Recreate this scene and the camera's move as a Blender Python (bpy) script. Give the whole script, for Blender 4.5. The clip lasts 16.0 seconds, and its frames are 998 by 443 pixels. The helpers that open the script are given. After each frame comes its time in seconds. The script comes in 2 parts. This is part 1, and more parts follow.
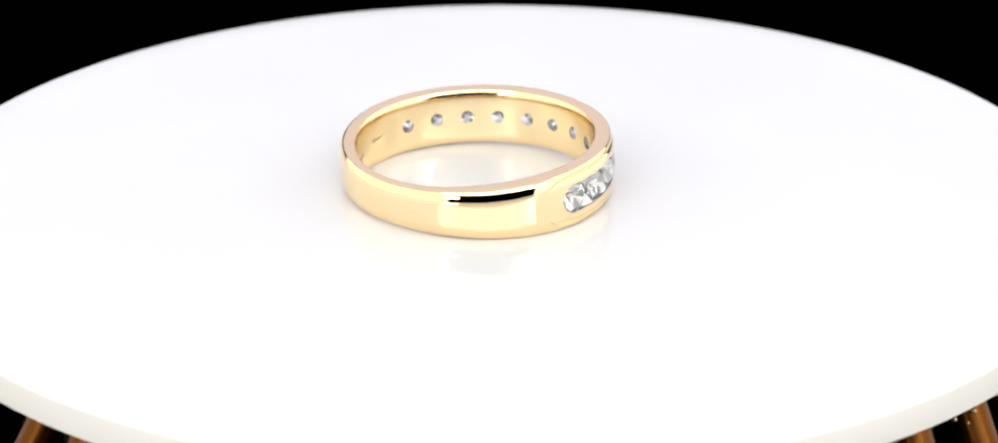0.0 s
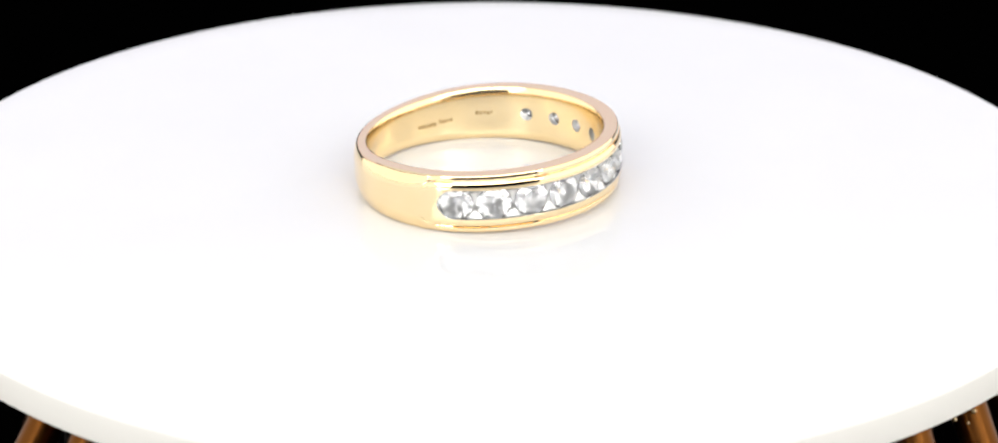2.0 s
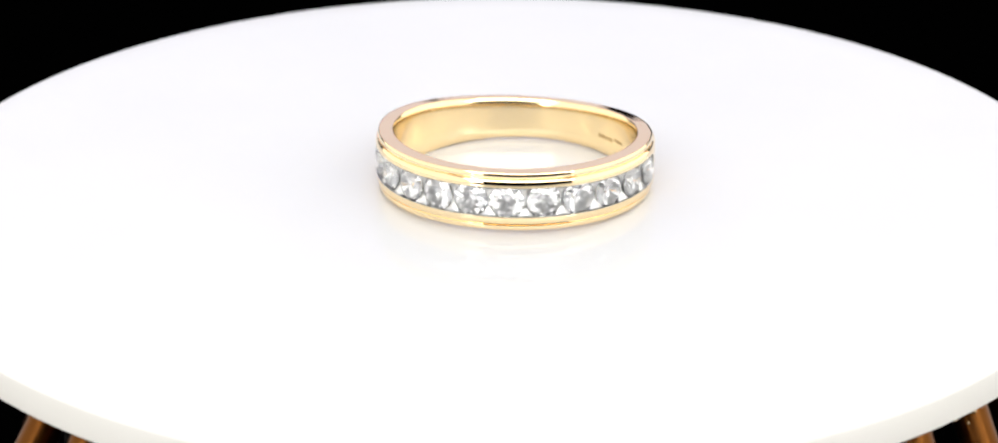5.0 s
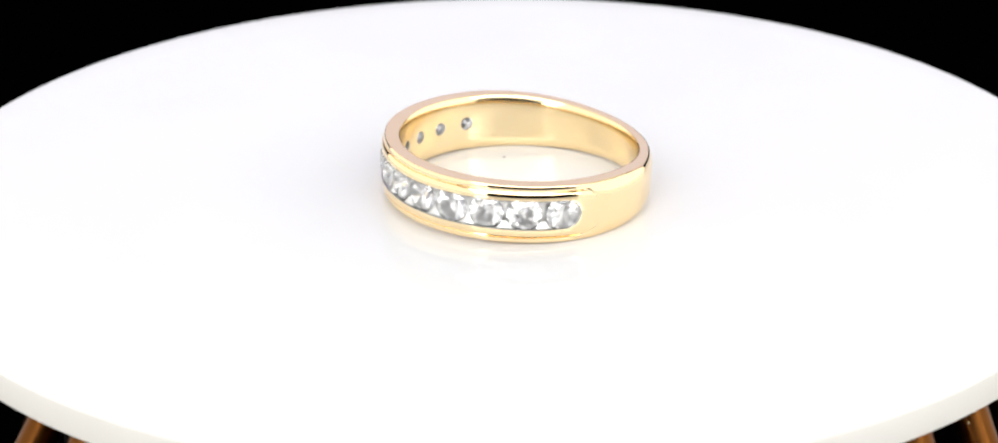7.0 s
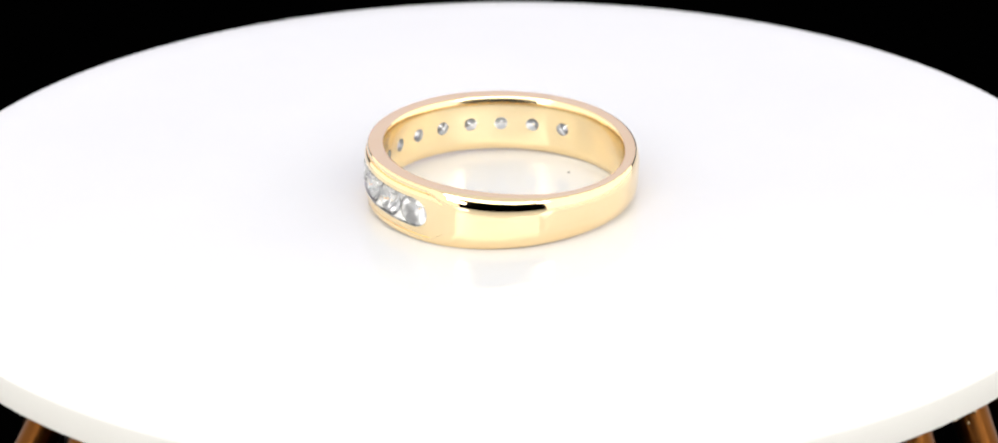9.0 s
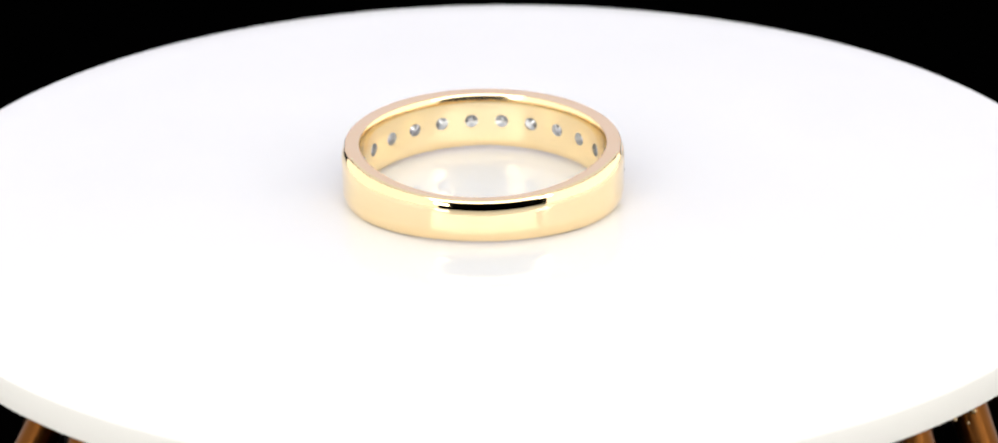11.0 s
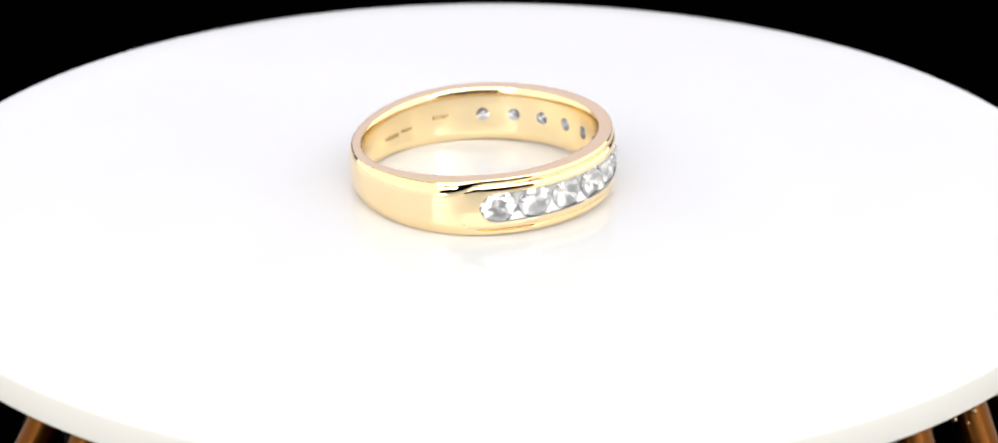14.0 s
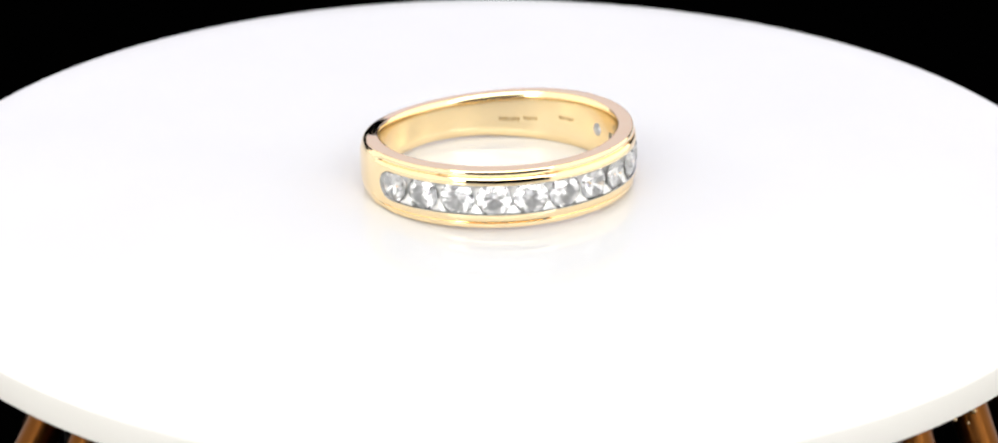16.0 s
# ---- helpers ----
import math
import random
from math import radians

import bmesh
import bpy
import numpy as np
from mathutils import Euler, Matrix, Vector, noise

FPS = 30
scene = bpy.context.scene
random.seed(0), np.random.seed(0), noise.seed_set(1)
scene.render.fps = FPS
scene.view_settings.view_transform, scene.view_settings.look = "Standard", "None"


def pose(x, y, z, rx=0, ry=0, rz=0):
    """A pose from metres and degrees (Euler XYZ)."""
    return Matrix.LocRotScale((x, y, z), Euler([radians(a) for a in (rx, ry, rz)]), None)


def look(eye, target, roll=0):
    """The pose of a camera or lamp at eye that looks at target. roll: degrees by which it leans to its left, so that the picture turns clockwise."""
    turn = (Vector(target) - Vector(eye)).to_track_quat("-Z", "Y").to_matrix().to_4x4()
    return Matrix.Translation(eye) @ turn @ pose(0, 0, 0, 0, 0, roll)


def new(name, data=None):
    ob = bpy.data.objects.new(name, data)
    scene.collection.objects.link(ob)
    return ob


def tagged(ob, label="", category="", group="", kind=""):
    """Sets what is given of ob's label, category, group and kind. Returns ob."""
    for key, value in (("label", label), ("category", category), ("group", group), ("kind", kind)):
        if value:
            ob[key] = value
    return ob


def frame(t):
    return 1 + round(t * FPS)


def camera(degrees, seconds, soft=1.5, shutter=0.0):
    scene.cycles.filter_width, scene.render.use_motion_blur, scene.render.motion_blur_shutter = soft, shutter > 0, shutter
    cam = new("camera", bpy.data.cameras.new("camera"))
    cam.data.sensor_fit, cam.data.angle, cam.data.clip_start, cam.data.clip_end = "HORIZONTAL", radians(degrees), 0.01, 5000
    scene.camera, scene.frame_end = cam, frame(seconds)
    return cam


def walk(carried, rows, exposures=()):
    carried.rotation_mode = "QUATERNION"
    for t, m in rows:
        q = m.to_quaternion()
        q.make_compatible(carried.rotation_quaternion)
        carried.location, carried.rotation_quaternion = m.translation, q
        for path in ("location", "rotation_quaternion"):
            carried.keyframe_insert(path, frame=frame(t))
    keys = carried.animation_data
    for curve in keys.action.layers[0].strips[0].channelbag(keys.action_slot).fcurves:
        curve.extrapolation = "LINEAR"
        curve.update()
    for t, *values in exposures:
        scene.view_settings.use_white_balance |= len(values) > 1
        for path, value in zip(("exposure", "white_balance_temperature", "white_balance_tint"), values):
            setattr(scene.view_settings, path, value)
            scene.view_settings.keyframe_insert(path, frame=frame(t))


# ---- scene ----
MM = 0.001
SECONDS = 16.0

# ---- camera: fixed on a stand ----
cam = camera(20.92, SECONDS, soft=1.8)
cam.data.dof.use_dof, cam.data.dof.focus_distance, cam.data.dof.aperture_fstop = True, 0.191, 64.0
EYE = pose(0.001192, -0.185281, 0.076153, 90 - 23.05, 0, 0.346) @ pose(0, 0, 0, 0, 0, -0.266)
walk(cam, [(0.0, EYE), (SECONDS, EYE)], exposures=[(0.0, -0.50), (SECONDS, -0.50)])

# ---- world and lights: a dark studio with an overhead softbox and two side softboxes ----
world = bpy.data.worlds.new("dark_studio")
world.use_nodes = True
scene.world = world
world.node_tree.nodes["Background"].inputs[0].default_value = (0.010, 0.010, 0.011, 1)
world.node_tree.nodes["Background"].inputs[1].default_value = 0.15


def softbox(name, eye, target, width, height, watts, colour):
    lamp = bpy.data.lights.new(name, "AREA")
    lamp.shape, lamp.size, lamp.size_y = "RECTANGLE", width, height
    lamp.energy, lamp.color = watts, colour
    ob = new(name, lamp)
    ob.matrix_world = look(eye, target)
    return ob


softbox("overhead_softbox_light", (0, 0.04, 0.36), (0, 0.04, 0), 0.66, 0.92, 2.45, (0.93, 0.955, 1.0))
softbox("back_softbox_light", (0, 0.52, 0.245), (0, 0.0, 0.245), 0.96, 0.27, 1.1, (0.88, 0.82, 1.0))
softbox("side_softbox_light", (-0.36, -0.105, 0.125), (0, -0.105, 0.125), 0.91, 0.45, 2.5, (1.0, 0.975, 0.93))
softbox("side_softbox_light", (0.36, -0.005, 0.125), (0, -0.005, 0.125), 0.71, 0.45, 2.35, (1.0, 0.975, 0.93))
softbox("front_softbox_light", (0, -0.50, 0.37), (0, 0, 0.0), 0.90, 0.26, 4.7, (1.0, 0.985, 0.955))
softbox("front_lamp_light", (-0.205, -0.35, 0.085), (0, 0, 0.0), 0.07, 0.05, 0.14, (1.0, 0.98, 0.96))
softbox("front_lamp_light", (0.29, -0.29, 0.16), (0, 0, 0.0), 0.07, 0.06, 0.14, (1.0, 0.98, 0.96))


# ---- materials ----
def material(name):
    m = bpy.data.materials.new(name)
    m.use_nodes = True
    nt = m.node_tree
    return m, nt, nt.nodes["Principled BSDF"]


def noise_node(nt, scale, detail=3.0, rough=0.5):
    co = nt.nodes.new("ShaderNodeTexCoord")
    n = nt.nodes.new("ShaderNodeTexNoise")
    n.inputs["Scale"].default_value, n.inputs["Detail"].default_value, n.inputs["Roughness"].default_value = scale, detail, rough
    nt.links.new(co.outputs["Object"], n.inputs["Vector"])
    return n


def ramp(nt, fac, a, b, lo=0.3, hi=0.7):
    r = nt.nodes.new("ShaderNodeValToRGB")
    r.color_ramp.elements[0].position, r.color_ramp.elements[1].position = lo, hi
    r.color_ramp.elements[0].color, r.color_ramp.elements[1].color = a, b
    nt.links.new(fac, r.inputs[0])
    return r.outputs[0]


def grey(v):
    return (v, v, v, 1)


def bump(nt, bsdf, fac, strength, distance):
    b = nt.nodes.new("ShaderNodeBump")
    b.inputs["Strength"].default_value, b.inputs["Distance"].default_value = strength, distance
    nt.links.new(fac, b.inputs["Height"])
    nt.links.new(b.outputs[0], bsdf.inputs["Normal"])


def metal(name, a, b, rough_lo, rough_hi, scale, ripple=0.0):
    m, nt, p = material(name)
    p.inputs["Metallic"].default_value = 1.0
    n = noise_node(nt, scale)
    nt.links.new(ramp(nt, n.outputs[0], a, b), p.inputs["Base Color"])
    fine = noise_node(nt, scale * 6, 4)
    nt.links.new(ramp(nt, fine.outputs[0], grey(rough_lo), grey(rough_hi)), p.inputs["Roughness"])
    if ripple:
        bump(nt, p, n.outputs[0], ripple, 0.00006)
    return m


GOLD = metal("polished_yellow_gold", (0.97, 0.765, 0.455, 1), (0.98, 0.785, 0.485, 1), 0.035, 0.075, 420, 0.28)
SATIN_GOLD = metal("satin_yellow_gold", (0.96, 0.775, 0.47, 1), (0.97, 0.795, 0.50, 1), 0.15, 0.21, 420, 0.10)
WHITE_METAL = metal("bright_white_gold", (0.78, 0.78, 0.765, 1), (0.85, 0.85, 0.835, 1), 0.26, 0.38, 700)
STAMP = metal("dark_engraving", (0.42, 0.29, 0.13, 1), (0.52, 0.37, 0.18, 1), 0.3, 0.45, 900)
BRASS = metal("bright_brass", (0.66, 0.50, 0.28, 1), (0.76, 0.60, 0.36, 1), 0.34, 0.46, 2500)
COPPER = metal("amber_varnished_bar", (0.098, 0.034, 0.007, 1), (0.135, 0.050, 0.011, 1), 0.30, 0.38, 120)

DIAMOND, _nt, _p = material("clear_diamond")
_p.inputs["Base Color"].default_value = (0.995, 0.995, 1, 1)
_p.inputs["Transmission Weight"].default_value = 0.90
_p.inputs["IOR"].default_value = 2.42
_p.inputs["Roughness"].default_value = 0.0

def acrylic(name, a, b, scatter):
    m, nt, p = material(name)
    n = noise_node(nt, 60, 4)
    nt.links.new(ramp(nt, n.outputs[0], a, b), p.inputs["Base Color"])
    f = noise_node(nt, 420, 4)
    nt.links.new(ramp(nt, f.outputs[0], grey(0.075), grey(0.115)), p.inputs["Roughness"])
    p.inputs["IOR"].default_value = 1.49
    p.inputs["Subsurface Weight"].default_value = scatter
    p.inputs["Subsurface Radius"].default_value = (1.0, 0.97, 0.93)
    p.inputs["Subsurface Scale"].default_value = 0.003
    return m


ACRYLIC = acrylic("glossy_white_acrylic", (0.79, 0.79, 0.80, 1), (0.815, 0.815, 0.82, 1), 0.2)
# Cream edge, its colour raised to stand in for light on the rim.
LIT_CREAM = acrylic("lit_cream_acrylic_edge", (0.945, 0.925, 0.875, 1), (0.96, 0.945, 0.905, 1), 0.0)

BLACK, _nt, _p = material("black_velvet_cloth")
_n = noise_node(_nt, 900, 4)
_nt.links.new(ramp(_nt, _n.outputs[0], grey(0.0002), grey(0.0005)), _p.inputs["Base Color"])
_p.inputs["Roughness"].default_value = 0.95
_p.inputs["Specular IOR Level"].default_value = 0.0
bump(_nt, _p, _n.outputs[0], 0.3, 0.0005)

DARK, _nt, _p = material("matt_black_plastic")
_n = noise_node(_nt, 500, 4)
_nt.links.new(ramp(_nt, _n.outputs[0], grey(0.0015), grey(0.003)), _p.inputs["Base Color"])
_p.inputs["Specular IOR Level"].default_value = 0.02
_p.inputs["Roughness"].default_value = 0.6


LINT, _nt, _p = material("grey_lint")
_n = noise_node(_nt, 20000, 3)
_nt.links.new(ramp(_nt, _n.outputs[0], grey(0.16), grey(0.30)), _p.inputs["Base Color"])
_p.inputs["Roughness"].default_value = 0.9


# ---- mesh helpers ----
def link(name, verts, faces, mat, parent=None, label="", smooth=35.0):
    me = bpy.data.meshes.new(name)
    me.from_pydata(verts, [], faces)
    me.materials.append(mat)
    if smooth:
        me.polygons.foreach_set("use_smooth", [True] * len(me.polygons))
        me.set_sharp_from_angle(angle=radians(smooth))
    me.update()
    ob = new(name, me)
    ob.parent = parent
    if label:
        tagged(ob, label)
    return ob


def recalculated(ob):
    bm = bmesh.new()
    bm.from_mesh(ob.data)
    bmesh.ops.remove_doubles(bm, verts=bm.verts, dist=1e-7)
    bmesh.ops.recalc_face_normals(bm, faces=bm.faces)
    bm.to_mesh(ob.data)
    bm.free()
    return ob


def lathe(name, outline, mat, parent=None, steps=192, label="", smooth=35.0):
    """A closed body of revolution from its outline of (radius, z)."""
    verts, faces, k = [], [], len(outline)
    for i in range(steps):
        a = 2 * math.pi * i / steps
        verts += [(r * math.cos(a), r * math.sin(a), z) for r, z in outline]
    for i in range(steps):
        for j in range(k - 1):
            a, b = i * k + j, ((i + 1) % steps) * k + j
            faces.append((a, b, b + 1, a + 1))
    return recalculated(link(name, verts, faces, mat, parent, label, smooth))


# ---- studio setting ----
def sheet(name, corners, thick, mat, label):
    """A flat panel with some thickness, bent nowhere."""
    a, b, c, d = [Vector(v) for v in corners]
    n = (b - a).cross(d - a).normalized() * -thick
    vs = [a, b, c, d] + [v + n for v in (a, b, c, d)]
    fs = [(0, 1, 2, 3), (7, 6, 5, 4), (0, 4, 5, 1), (1, 5, 6, 2), (2, 6, 7, 3), (3, 7, 4, 0)]
    ob = recalculated(link(name, [tuple(v) for v in vs], fs, mat, smooth=0))
    return tagged(ob, label, "backdrop", kind="structure")


FLOOR_Z = -0.120
sheet("floor", [(-1, -1, FLOOR_Z), (1, -1, FLOOR_Z), (1, 1, FLOOR_Z), (-1, 1, FLOOR_Z)], 0.02, BLACK, "black velvet cloth covering the studio table")
sheet("wall_back", [(-1, 1, FLOOR_Z), (1, 1, FLOOR_Z), (1, 1, 1), (-1, 1, 1)], 0.02, BLACK, "black velvet backdrop behind the turntable")
sheet("wall_front", [(-1, -1, FLOOR_Z), (1, -1, FLOOR_Z), (1, -1, 1), (-1, -1, 1)], -0.02, BLACK, "black velvet curtain closing the studio")
sheet("wall_left", [(-1, -1, FLOOR_Z), (-1, 1, FLOOR_Z), (-1, 1, 1), (-1, -1, 1)], 0.02, BLACK, "black velvet curtain closing the studio")
sheet("wall_right", [(1, -1, FLOOR_Z), (1, 1, FLOOR_Z), (1, 1, 1), (1, -1, 1)], -0.02, BLACK, "black velvet curtain closing the studio")
sheet("ceiling", [(-1, -1, 1), (1, -1, 1), (1, 1, 1), (-1, 1, 1)], -0.02, BLACK, "black ceiling cloth closing the studio")


# ---- turntable disc (turns) and its stand (still) ----
DISC_R, DISC_H = 43.90 * MM, 2.45 * MM


def build_disc():
    root = tagged(new("turntable_disc"), "round glossy white acrylic disc turning slowly on a slatted stand", "turntable")
    e = 0.40 * MM
    top = [(1e-6, 0.0)] + [(DISC_R * f, 0.0) for f in (0.25, 0.5, 0.75, 0.93)]
    top += [(DISC_R - e + e * math.sin(a), -e + e * math.cos(a)) for a in [radians(d) for d in range(0, 91, 15)]]
    low = [(DISC_R - 0.3 * e + 0.3 * e * math.cos(a), -DISC_H + 0.3 * e - 0.3 * e * math.sin(a)) for a in [radians(d) for d in range(0, 91, 18)]]
    low += [(DISC_R * f, -DISC_H) for f in (0.8, 0.4)] + [(1e-6, -DISC_H)]
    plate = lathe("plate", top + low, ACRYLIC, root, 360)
    plate.data.materials.append(LIT_CREAM)
    # The upright side takes the brightened cream.
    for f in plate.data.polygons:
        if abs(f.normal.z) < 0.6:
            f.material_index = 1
    hub = [(1e-6, -DISC_H - 0.1 * MM), (9 * MM, -DISC_H - 0.1 * MM), (9 * MM, -DISC_H - 3.5 * MM), (8.6 * MM, -DISC_H - 4 * MM), (1e-6, -DISC_H - 4 * MM)]
    lathe("hub", hub, DARK, root, 64)
    return root


BAR_TOP_R, BAR_FOOT_R, BAR_R = 39.0 * MM, 105 * MM, 1.27 * MM
BAR_TWIST = -18 * MM                                                    # how far each foot stands round from its top
FRONT_BARS = [-136.75] + [-130.45 + 7.555 * i for i in range(12)] + [-38.65]
BAR_ANGLES = FRONT_BARS + [a + 180 for a in FRONT_BARS]                 # a front and a back row


def bar_mesh(parent):
    """One splayed round bar of the stand, leaning outwards and a little sideways to its foot."""
    top, foot = Vector((BAR_TOP_R, 0, -DISC_H - 0.7 * MM)), Vector((BAR_FOOT_R, BAR_TWIST, FLOOR_Z + 2 * MM))
    axis = (foot - top).normalized()
    side = axis.cross(Vector((1, 0, 0))).normalized()
    out = side.cross(axis)
    verts, faces, n = [], [], 24
    rings = [(0.0, 0.70), (0.003, 0.93), (0.008, 1.0)]
    rings += [(0.02 + 0.95 * k / 24, 1.0 + 0.03 * math.sin(2.4 * k)) for k in range(25)] + [(0.995, 0.97), (1.0, 0.8)]
    for f, s in rings:
        c = top.lerp(foot, f)
        verts += [tuple(c + (side * math.cos(2 * math.pi * k / n) + out * math.sin(2 * math.pi * k / n)) * BAR_R * s) for k in range(n)]
    for i in range(len(rings) - 1):
        faces += [(i * n + k, i * n + (k + 1) % n, (i + 1) * n + (k + 1) % n, (i + 1) * n + k) for k in range(n)]
    faces += [tuple(range(n))[::-1], tuple(range((len(rings) - 1) * n, len(rings) * n))]
    return recalculated(link("bar", verts, faces, COPPER, parent))


def glint_bead(parent, place, r):
    """A small domed brass bead, added as a glint on the outermost bar."""
    outline = []
    for k in range(7):
        b = radians(15 * k)
        outline.append((max(r * math.sin(b), 1e-3) * MM, r * 0.7 * math.cos(b) * MM))
    outline += [(r * 0.5 * MM, -0.05 * MM), (1e-6, -0.3 * MM)]
    bead = lathe("bead", outline, BRASS, parent, 16, "tiny bright brass bead standing in for a glint")
    bead.matrix_basis = Matrix.Translation(Vector(place) * MM) @ Vector((0.05, -0.87, 0.45)).to_track_quat("Z", "Y").to_matrix().to_4x4()
    return bead


def build_stand():
    root = tagged(new("turntable_stand"), "stand of splayed round amber-brown bars under the white disc", "stand")
    z = -DISC_H - 4.1 * MM
    lathe("motor_housing", [(1e-6, z), (32 * MM, z), (33 * MM, z - 1 * MM), (33 * MM, FLOOR_Z + 1 * MM), (1e-6, FLOOR_Z + 1 * MM)], DARK, root, 96)
    r = BAR_FOOT_R
    lathe("foot_ring", [(r - 4 * MM, FLOOR_Z + 2.4 * MM), (r + 3 * MM, FLOOR_Z + 2.4 * MM), (r + 4 * MM, FLOOR_Z + 1.6 * MM), (r + 4 * MM, FLOOR_Z), (r - 4 * MM, FLOOR_Z), (r - 4 * MM, FLOOR_Z + 2.4 * MM)], DARK, root, 96)
    first = bar_mesh(root)
    first.rotation_euler.z = radians(BAR_ANGLES[0])
    for a in BAR_ANGLES[1:]:
        b = new("bar", first.data)
        b.parent = root
        b.rotation_euler.z = radians(a)
    # Three added beads stand in for glints at the right bar's top.
    for p, r in (((30.05, -27.24, -5.27), 0.17), ((31.28, -27.15, -4.70), 0.17), ((30.88, -27.57, -5.38), 0.09)):
        glint_bead(root, p, r)
    return root


disc = build_disc()
stand = build_stand()

# ---- the ring ----
STONES, PITCH = 12, 15.97            # stones and the angle from one to the next
R0 = 10.10
STONE_R = 1.27                       # mm
H_BACK, H_HEAD = 1.55, 2.15          # half widths of the band, mm
END = (STONES - 1) / 2 * PITCH       # the last stone's angle


def shoulder(a):
    """How much of a shoulder the band has at the angle a."""
    d = abs(math.degrees(math.atan2(math.sin(a), math.cos(a))))
    return math.exp(-((d - 122) / 20) ** 2)


def outer(a):
    """Outer radius in mm at the angle a from the middle of the stones."""
    return R0 - 0.194 * math.cos(a) - 0.211 * math.cos(2 * a) + 0.050 * math.cos(3 * a) - 0.023 * math.cos(5 * a) + 0.15 * shoulder(a)


def inner(a):
    return 8.70 - 0.34 * math.cos(a) - 0.112 * math.cos(2 * a) + 0.033 * math.cos(3 * a) + 0.033 * math.cos(4 * a)


def half_width(a):
    d = abs(math.degrees(math.atan2(math.sin(a), math.cos(a))))
    return H_BACK + (H_HEAD - H_BACK) * 0.5 * (1 - math.tanh((d - 135.6) / 27.4))


CH = 1.10                            # half height of the stone channel, mm
CH_END = 1.27                        # how far it runs on past the last stone's middle, mm
FLOOR_DEPTH = 0.62


def channel(a):
    """Half height of the channel at the angle a: a slot with round ends."""
    d = abs(math.degrees(math.atan2(math.sin(a), math.cos(a))))
    s = radians(d - END) * R0
    if s <= 0:
        return CH
    f = 1 - (s / CH_END) ** 2
    return CH * math.sqrt(f) if f > 0 else 0.0


def past_stones(a):
    """Millimetres along the band past the last stone's middle."""
    d = abs(math.degrees(math.atan2(math.sin(a), math.cos(a))))
    return radians(d - END) * R0


def soft_step(lo, hi, v):
    f = min(1.0, max(0.0, (v - lo) / (hi - lo)))
    return f * f * (3 - 2 * f)


def lerp(a, b, f):
    return a + (b - a) * f


def half_section(a):
    """Upper half of the cross-section at the angle a, from the inner wall over the top to the channel: (radius, z) in mm."""
    ri, ro, h, c, s = inner(a), outer(a), half_width(a), channel(a), past_stones(a)
    out = [(ri, min(0.7, h - 0.86))]
    slow, tight = 1.65, 0.10         # comfort-fit inside: a slow curve, then a tighter one into the top
    r, z = ri, h - slow * math.sin(radians(26)) - tight * (1 - math.sin(radians(26)))
    for e, lo, hi, n in ((slow, 0, 26, 6), (tight, 26, 90, 5)):
        for k in range(n):
            b0, b1 = radians(lerp(lo, hi, k / n)), radians(lerp(lo, hi, (k + 1) / n))
            out.append((r, z))
            r, z = r + e * (math.cos(b0) - math.cos(b1)), z + e * (math.sin(b1) - math.sin(b0))
    out += [(r, h), (r + 0.03, h)]
    g = 1.0 - soft_step(1.35, 2.6, s)               # stepped, engraved line along each rail
    e = lerp(0.55, 2.15, soft_step(0.8, 3.4, s))   # outer edge: crisp beside the stones, round on the shank
    lip = 27.0
    e2 = lerp(0.08, 0.20, soft_step(0.8, 3.4, s)) + 0.30 * shoulder(a)  # tighter turn into the top face, rounder on the shoulders
    inset = 0.17 * g
    arc = [(ro - inset - e * (1 - math.cos(radians(lip * f))), e * math.sin(radians(lip * f))) for f in (0.0, 0.14, 0.28, 0.42, 0.56, 0.7, 0.85, 1.0)]
    for d in (36, 46, 56, 66, 76):
        arc.append((arc[7][0] - e2 * (math.cos(radians(lip)) - math.cos(radians(d))), arc[7][1] + e2 * (math.sin(radians(d)) - math.sin(radians(lip)))))
    top = arc[-1][1]
    out.append((arc[-1][0] - 0.04, h))
    out += [(r, h - top + z) for r, z in reversed(arc)]
    z = lerp(h - top - 0.16, h - 0.50, g)
    for dz, dr in ((0.15, 0.17), (0.11, 0.18), (0.08, 0.24), (0.05, 0.25), (0.02, 0.23), (0.0, 0.13), (-0.05, 0.095), (-0.12, 0.062), (-0.22, 0.028), (-0.32, 0.006)):
        out.append((ro - dr * g, z + dz * lerp(0.35, 1.0, g)))
    out.append((ro, c + lerp(0.02, 0.05, g)))
    dip = min(1.0, c / (0.25 * CH))
    out.append((ro, c))
    out.append((ro - 0.07 * dip, c * 0.98))
    out.append((ro - 0.14 * dip, c * 1.02))
    out.append((ro - 0.26 * dip, c * 1.17))
    out.append((ro - FLOOR_DEPTH * dip, c))
    return out


def ring_angles():
    """Angles round the ring; twenty-four steps in every stone's cell."""
    cell, n = PITCH, 24
    start = -(END + PITCH / 2)
    head = [start + cell * k / n for k in range(STONES * n)]
    rest = 360 - STONES * PITCH
    m = 132
    return [radians(v) for v in head] + [radians(start + STONES * PITCH + rest * k / m) for k in range(m)], STONES * n


def polar(r, a, z):
    return (r * MM * math.cos(a), r * MM * math.sin(a), z * MM)


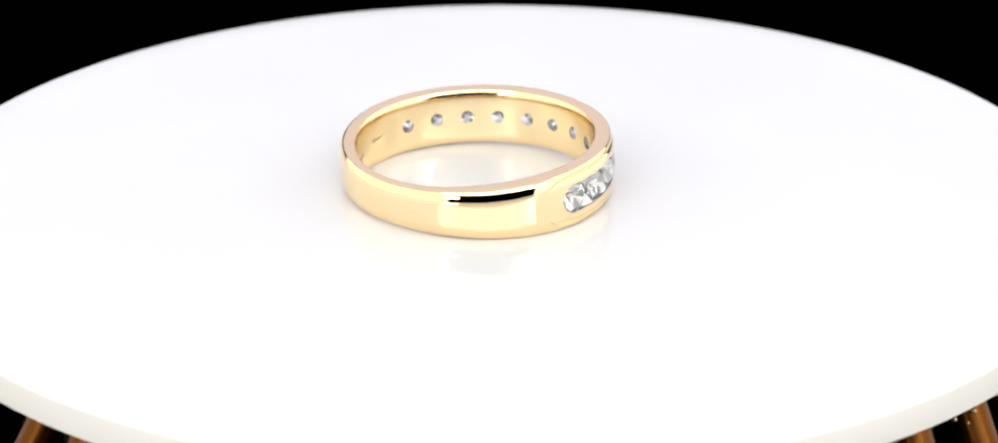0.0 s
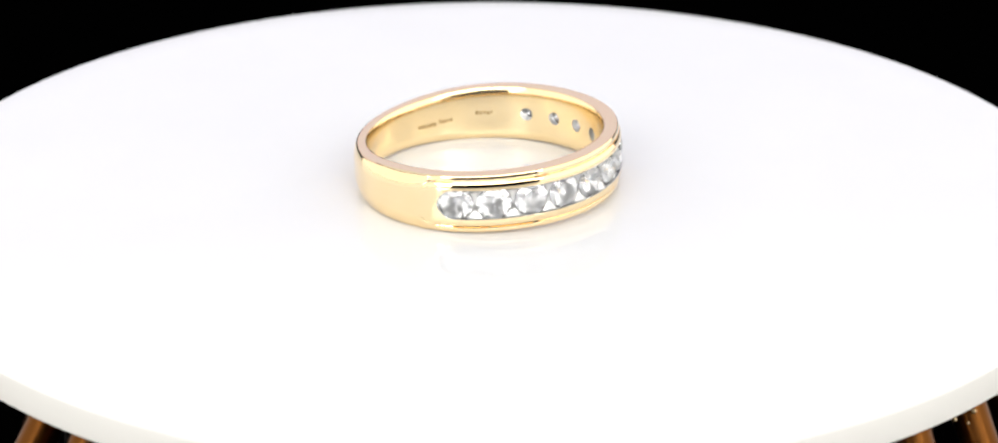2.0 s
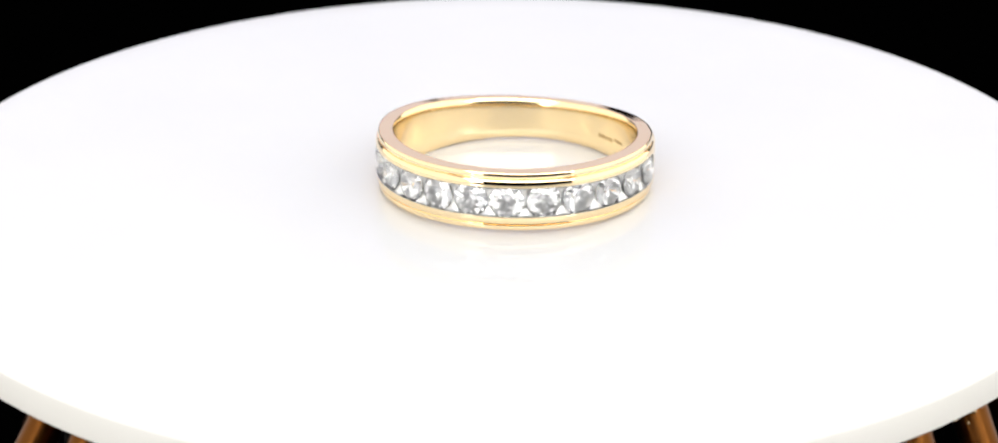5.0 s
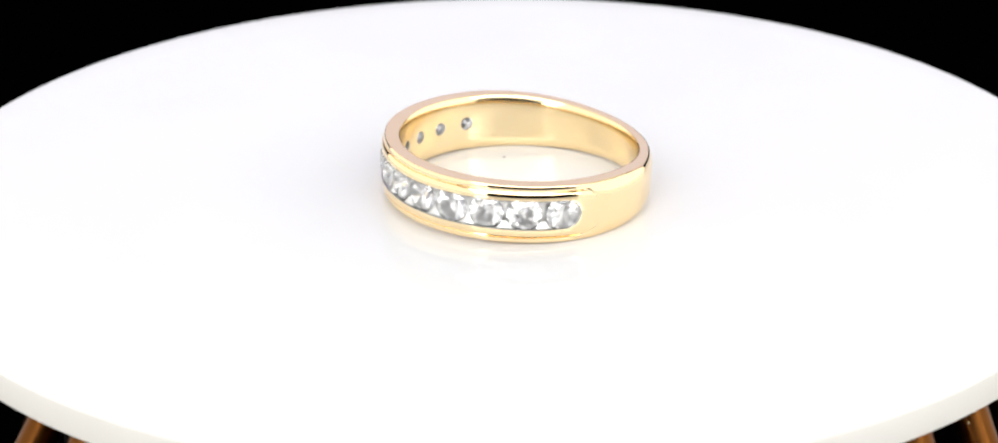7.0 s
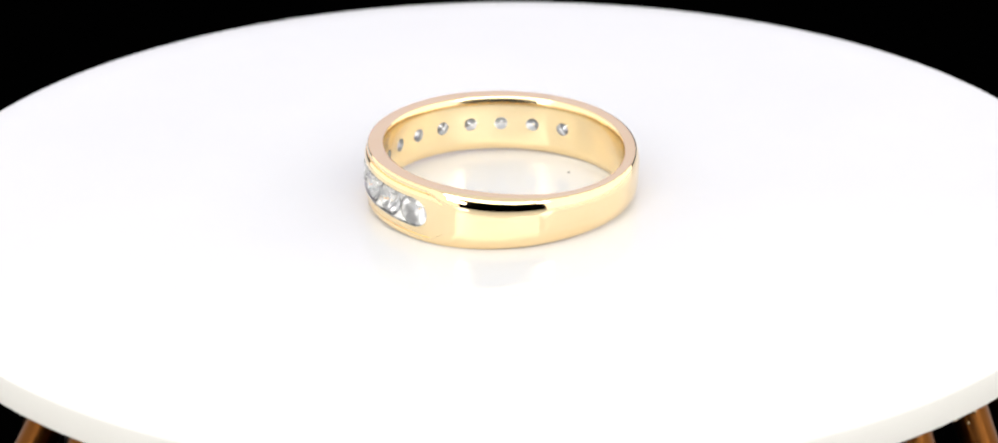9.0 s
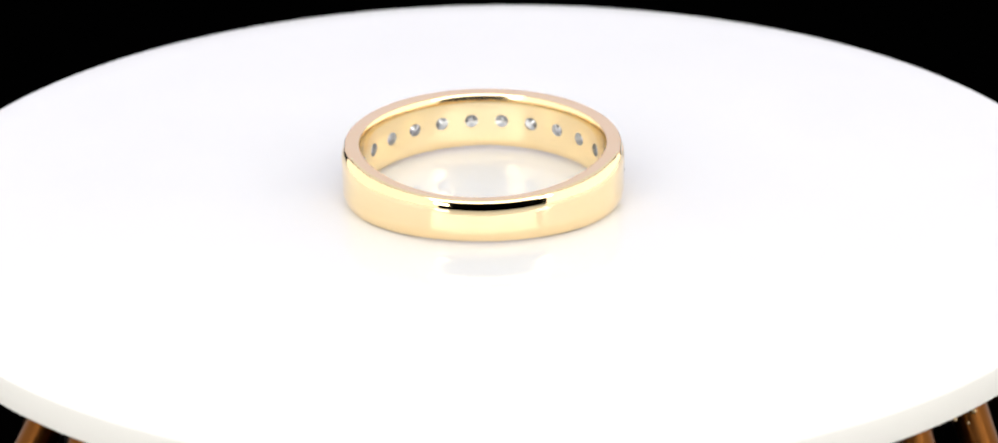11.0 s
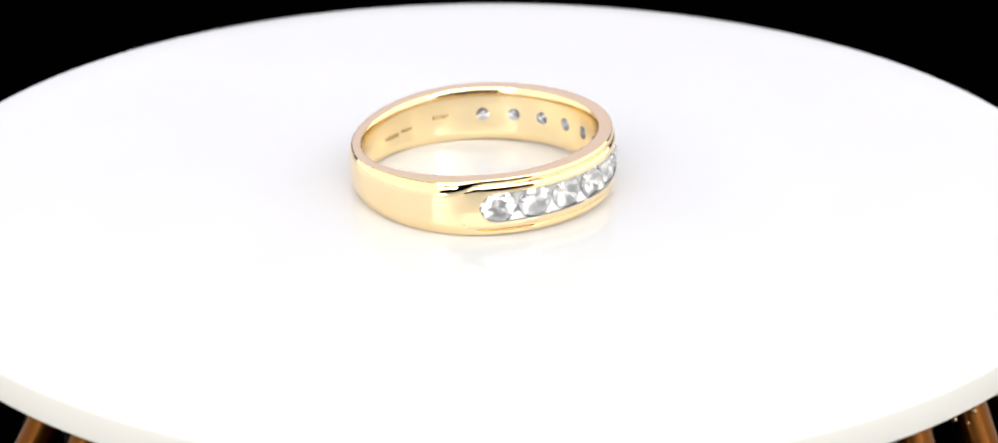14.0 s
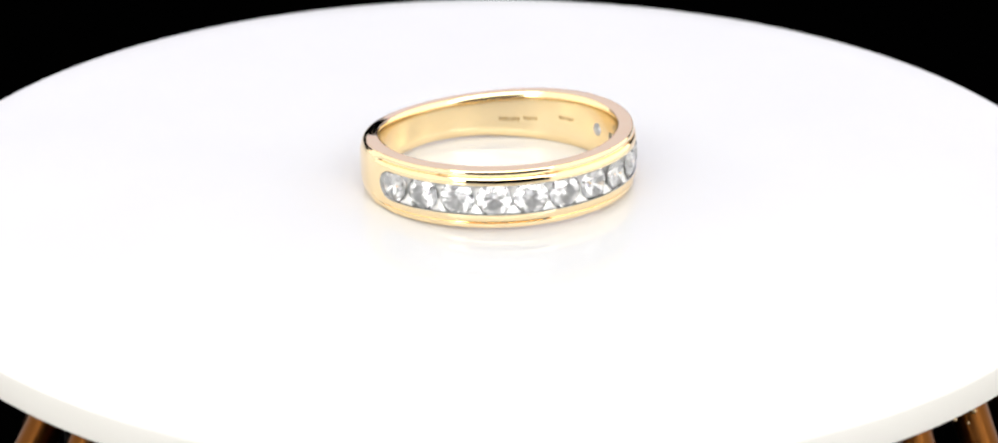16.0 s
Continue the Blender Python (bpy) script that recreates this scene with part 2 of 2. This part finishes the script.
def cell_patch(verts, faces, a0, radius, half, hole, flip):
    """Wall of one stone's cell with a round hole. Returns the hole's vertices."""
    n, k = 24, 4
    lo, hi = a0 - radians(PITCH / 2), a0 + radians(PITCH / 2)
    edge = [(lerp(lo, hi, i / n), -1) for i in range(n)] + [(hi, lerp(-1, 1, i / k)) for i in range(k)]
    edge += [(lerp(hi, lo, i / n), 1) for i in range(n)] + [(lo, lerp(1, -1, i / k)) for i in range(k)]
    loops = []
    for f in (0.0, 0.35, 0.7, 1.0):
        loop = []
        for a, v in edge:
            x, z = (a - a0) * radius(a0), v * 0.7
            g = math.atan2(z, x)
            pa = lerp(a, a0 + hole * math.cos(g) / radius(a0), f)
            pz = lerp(v * half(a), hole * math.sin(g), f)
            loop.append(len(verts))
            verts.append(polar(radius(pa), pa, pz))
        loops.append(loop)
    for p, q in zip(loops, loops[1:]):
        for i in range(len(p)):
            j = (i + 1) % len(p)
            faces.append((p[i], p[j], q[j], q[i]) if not flip else (p[i], q[i], q[j], p[j]))
    return loops[-1]


def build_band(root):
    angles, head = ring_angles()
    verts, faces, white, satin = [], [], set(), set()
    rows = []
    for a in angles:
        up = half_section(a)
        row = []
        for r, z in up:
            row.append(len(verts))
            verts.append(polar(r, a, z))
        low = []
        for r, z in up:
            low.append(len(verts))
            verts.append(polar(r, a, -z))
        rows.append((row, low))
    n = len(angles)
    for i in range(n):
        (u0, l0), (u1, l1) = rows[i], rows[(i + 1) % n]
        for j in range(len(u0) - 1):
            faces.append((u0[j], u1[j], u1[j + 1], u0[j + 1]))
            faces.append((l0[j], l0[j + 1], l1[j + 1], l1[j]))
            if j < 7:
                satin |= {len(faces) - 1, len(faces) - 2}
            if j >= len(u0) - 5 and i < head:
                white |= {len(faces) - 1, len(faces) - 2}
        if i >= head:                # plain inner wall and outer middle of the shank
            satin.add(len(faces))
            faces.append((u0[0], l0[0], l1[0], u1[0]))
            faces.append((u0[-1], u1[-1], l1[-1], l0[-1]))
    for k in range(STONES):
        a0 = radians((k - (STONES - 1) / 2) * PITCH)
        first = len(faces)
        h1 = cell_patch(verts, faces, a0, inner, lambda a: 0.7, 0.50, False)
        mark = len(faces)
        satin |= set(range(first, mark))
        h2 = cell_patch(verts, faces, a0, lambda a: outer(a) - FLOOR_DEPTH * min(1.0, channel(a) / (0.25 * CH)), channel, 1.0, True)
        for i in range(len(h1)):
            j = (i + 1) % len(h1)
            faces.append((h1[i], h1[j], h2[j], h2[i]))
        white |= set(range(mark, len(faces)))
    band = link("band", verts, faces, GOLD, root, "polished yellow gold band, wider beside the stones", 32.0)
    band.data.materials.append(WHITE_METAL)
    band.data.materials.append(SATIN_GOLD)
    for i in white:
        band.data.polygons[i].material_index = 1
    for i in satin:
        band.data.polygons[i].material_index = 2
    return recalculated(band)


def build_channel_lining(root):
    """Bright white metal bridges between neighbouring stones on the channel's floor."""
    for k in range(STONES - 1):
        a = radians((k + 0.5 - (STONES - 1) / 2) * PITCH)
        ro = outer(a)
        verts, faces = [], []
        # saddle-shaped piece: wide at the walls, waisted between the two girdles
        zs = [-1.03, -0.8, -0.5, -0.2, 0.0, 0.2, 0.5, 0.8, 1.03]
        for z in zs:
            gap = PITCH * math.pi / 360 * (ro - 0.36) - math.sqrt(max(0.0, (STONE_R - 0.01) ** 2 - z * z))
            w = max(0.05, gap)
            top = ro - 0.10 - 0.30 * (1 - (z / 1.03) ** 2)
            for s, r in ((-1, ro - 0.60), (-1, top - 0.05), (-0.8, top), (0.8, top), (1, top - 0.05), (1, ro - 0.60)):
                verts.append(polar(r, a + s * w / ro, z))
        for i in range(len(zs) - 1):
            for j in range(5):
                faces.append((i * 6 + j, i * 6 + j + 1, (i + 1) * 6 + j + 1, (i + 1) * 6 + j))
        faces += [tuple(range(6)), tuple(range((len(zs) - 1) * 6, len(zs) * 6))]
        recalculated(link("channel_bridge", verts, faces, WHITE_METAL, root, "bright white metal seat between two stones"))


def brilliant(r):
    """Round brilliant cut: table, star, kite and girdle facets, pavilion mains. z out of the setting, girdle at z = 0."""
    n = 8
    tbl, crown, girdle, pav = 0.57 * r, 0.31 * r, 0.045 * r, 0.86 * r
    v = []
    v += [(tbl * math.cos(2 * math.pi * i / n), tbl * math.sin(2 * math.pi * i / n), crown) for i in range(n)]                                   # 0..7 table
    v += [(0.79 * r * math.cos(2 * math.pi * (i + 0.5) / n), 0.79 * r * math.sin(2 * math.pi * (i + 0.5) / n), 0.60 * crown) for i in range(n)]  # 8..15
    v += [(r * math.cos(math.pi * i / n), r * math.sin(math.pi * i / n), girdle / 2) for i in range(2 * n)]                                      # 16..31
    v += [(r * math.cos(math.pi * i / n), r * math.sin(math.pi * i / n), -girdle / 2) for i in range(2 * n)]                                     # 32..47
    v += [(0.14 * r * math.cos(2 * math.pi * (i + 0.5) / n), 0.14 * r * math.sin(2 * math.pi * (i + 0.5) / n), -0.871 * pav) for i in range(n)]   # 48..55
    v += [(0, 0, -pav)]
    f = [tuple(range(n))]
    for i in range(n):
        j = (i + 1) % n
        g = 16 + 2 * i
        g1, g2 = 16 + (2 * i + 1) % 16, 16 + (2 * i + 2) % 16
        f += [(i, 8 + i, j)]                                             # star
        f += [(i, g, 8 + i), (j, 8 + i, g2)]                             # kites in halves
        f += [(8 + i, g, g1), (8 + i, g1, g2)]                           # upper girdle
        f += [(g, g + 16, g1 + 16, g1), (g1, g1 + 16, g2 + 16, g2)]      # girdle
        f += [(g + 16, 48 + i, g1 + 16), (g1 + 16, 48 + i, g2 + 16)]     # lower girdle
        f += [(g2 + 16, 48 + i, 48 + j)]                                 # pavilion main
        f += [(48 + i, 56, 48 + j)]
    return [(x * MM, y * MM, z * MM) for x, y, z in v], f


def build_stones(root):
    verts, faces = brilliant(STONE_R)
    first = None
    rng = random.Random(7)
    for k in range(STONES):
        a = (k - (STONES - 1) / 2) * PITCH
        if first is None:
            first = recalculated(link("diamond", verts, faces, DIAMOND, root, "clear round brilliant-cut diamond", 0))
            ob = first
        else:
            ob = tagged(new("diamond", first.data), "clear round brilliant-cut diamond")
            ob.parent = root
        ra = radians(a)
        m = Matrix.Rotation(ra, 4, "Z") @ Matrix.Translation(((outer(ra) - 0.36) * MM, 0, 0)) @ Matrix.Rotation(radians(90), 4, "Y")
        m = m @ Matrix.Rotation(radians(rng.uniform(-2.5, 2.5)), 4, "X") @ Matrix.Rotation(radians(rng.uniform(-2.5, 2.5)), 4, "Y")
        ob.matrix_basis = m @ Matrix.Rotation(radians(rng.uniform(0, 45)), 4, "Z")


def build_stamps(root):
    """Small worn marks struck into the inside of the shank, too fine to read."""
    rng = random.Random(3)

    def bar(a, z, w, h, mat, label):
        verts = []
        for s, v in ((-1, -1), (1, -1), (1, 1), (-1, 1)):
            ang = radians(a + s * w / 2)
            verts.append(polar(inner(ang) - 0.006, ang, z + v * h / 2))
        for s, v in ((-1, -1), (1, -1), (1, 1), (-1, 1)):
            ang = radians(a + s * w / 2)
            verts.append(polar(inner(ang) + 0.03, ang, z + v * h / 2))
        fs = [(0, 1, 2, 3), (0, 4, 5, 1), (1, 5, 6, 2), (2, 6, 7, 3), (3, 7, 4, 0)]
        recalculated(link("hallmark", verts, fs, mat, root, label, 0))

    for start, count, step, z in STAMPS:
        for i in range(count):
            bar(start + i * step, z + rng.uniform(-0.05, 0.05), min(step, 2.0) * rng.uniform(0.45, 0.8), rng.uniform(0.2, 0.36), STAMP, "tiny worn stamped mark")
    for start, count, step, z in STROKES:
        for i in range(count):
            bar(start + i * step, z, 0.9, rng.uniform(0.45, 0.65), GOLD, "bright polished stroke")


STAMPS = [(126.0, 5, 1.5, -0.22), (135.0, 7, 1.5, -0.33), (105.6, 5, 1.8, 0.08)]
STROKES = [(252.0, 3, 5.2, 0.15), (199.5, 2, 5.6, 0.05)]


def build_ring():
    root = tagged(new("diamond_ring"), "yellow gold ring lying flat, channel-set with twelve round diamonds", "ring")
    build_band(root)
    build_channel_lining(root)
    build_stones(root)
    build_stamps(root)
    return root


ring_thing = build_ring()


def build_dust():
    """A grain of dust: a small uneven lump."""
    bm = bmesh.new()
    bmesh.ops.create_icosphere(bm, subdivisions=2, radius=0.075 * MM)
    for v in bm.verts:
        v.co *= 1 + 0.5 * noise.noise(v.co * 14000)
        v.co.x *= 1.5
        v.co.z = max(v.co.z * 0.6, -0.03 * MM)
    me = bpy.data.meshes.new("dust_speck")
    bm.to_mesh(me)
    bm.free()
    me.materials.append(LINT)
    return tagged(new("dust_speck", me), "tiny grey speck of dust lying on the white disc", "dust")


dust = build_dust()


# ---- what turns ----
TURN = -28.362                       # degrees a second
SWAY = pose(0, 0, 0, 0.080, 0, 0) @ pose(0, 0, 0, 0, 0.073, 0)
ON_DISC = pose(-0.00136, 0.000199, 0.002215) @ pose(0, 0, 0, 0, 0, 40.743) @ pose(0, 0, 0, -0.387, 0, 0) @ pose(0, 0, 0, 0, -2.169, 0)
DISC_SWAY = pose(0, 0, 0, -0.343, 0, 0) @ pose(0, 0, 0, 0, 0.068, 0)
DISC_OFF = pose(-0.000253, -0.000195, 0)


def motions():
    times = [0.5 * i for i in range(int(SECONDS * 2) + 1)]
    walk(disc, [(t, pose(0, 0.00014, 0, 0, 0, TURN * t) @ DISC_SWAY @ DISC_OFF) for t in times])
    walk(ring_thing, [(t, pose(0, 0, 0, 0, 0, TURN * t) @ SWAY @ ON_DISC) for t in times])
    walk(dust, [(t, pose(0, 0, 0, 0, 0, TURN * t) @ DISC_SWAY @ pose(0.0015, -0.0059, 0.00003, 0, 0, 20)) for t in times])


motions()
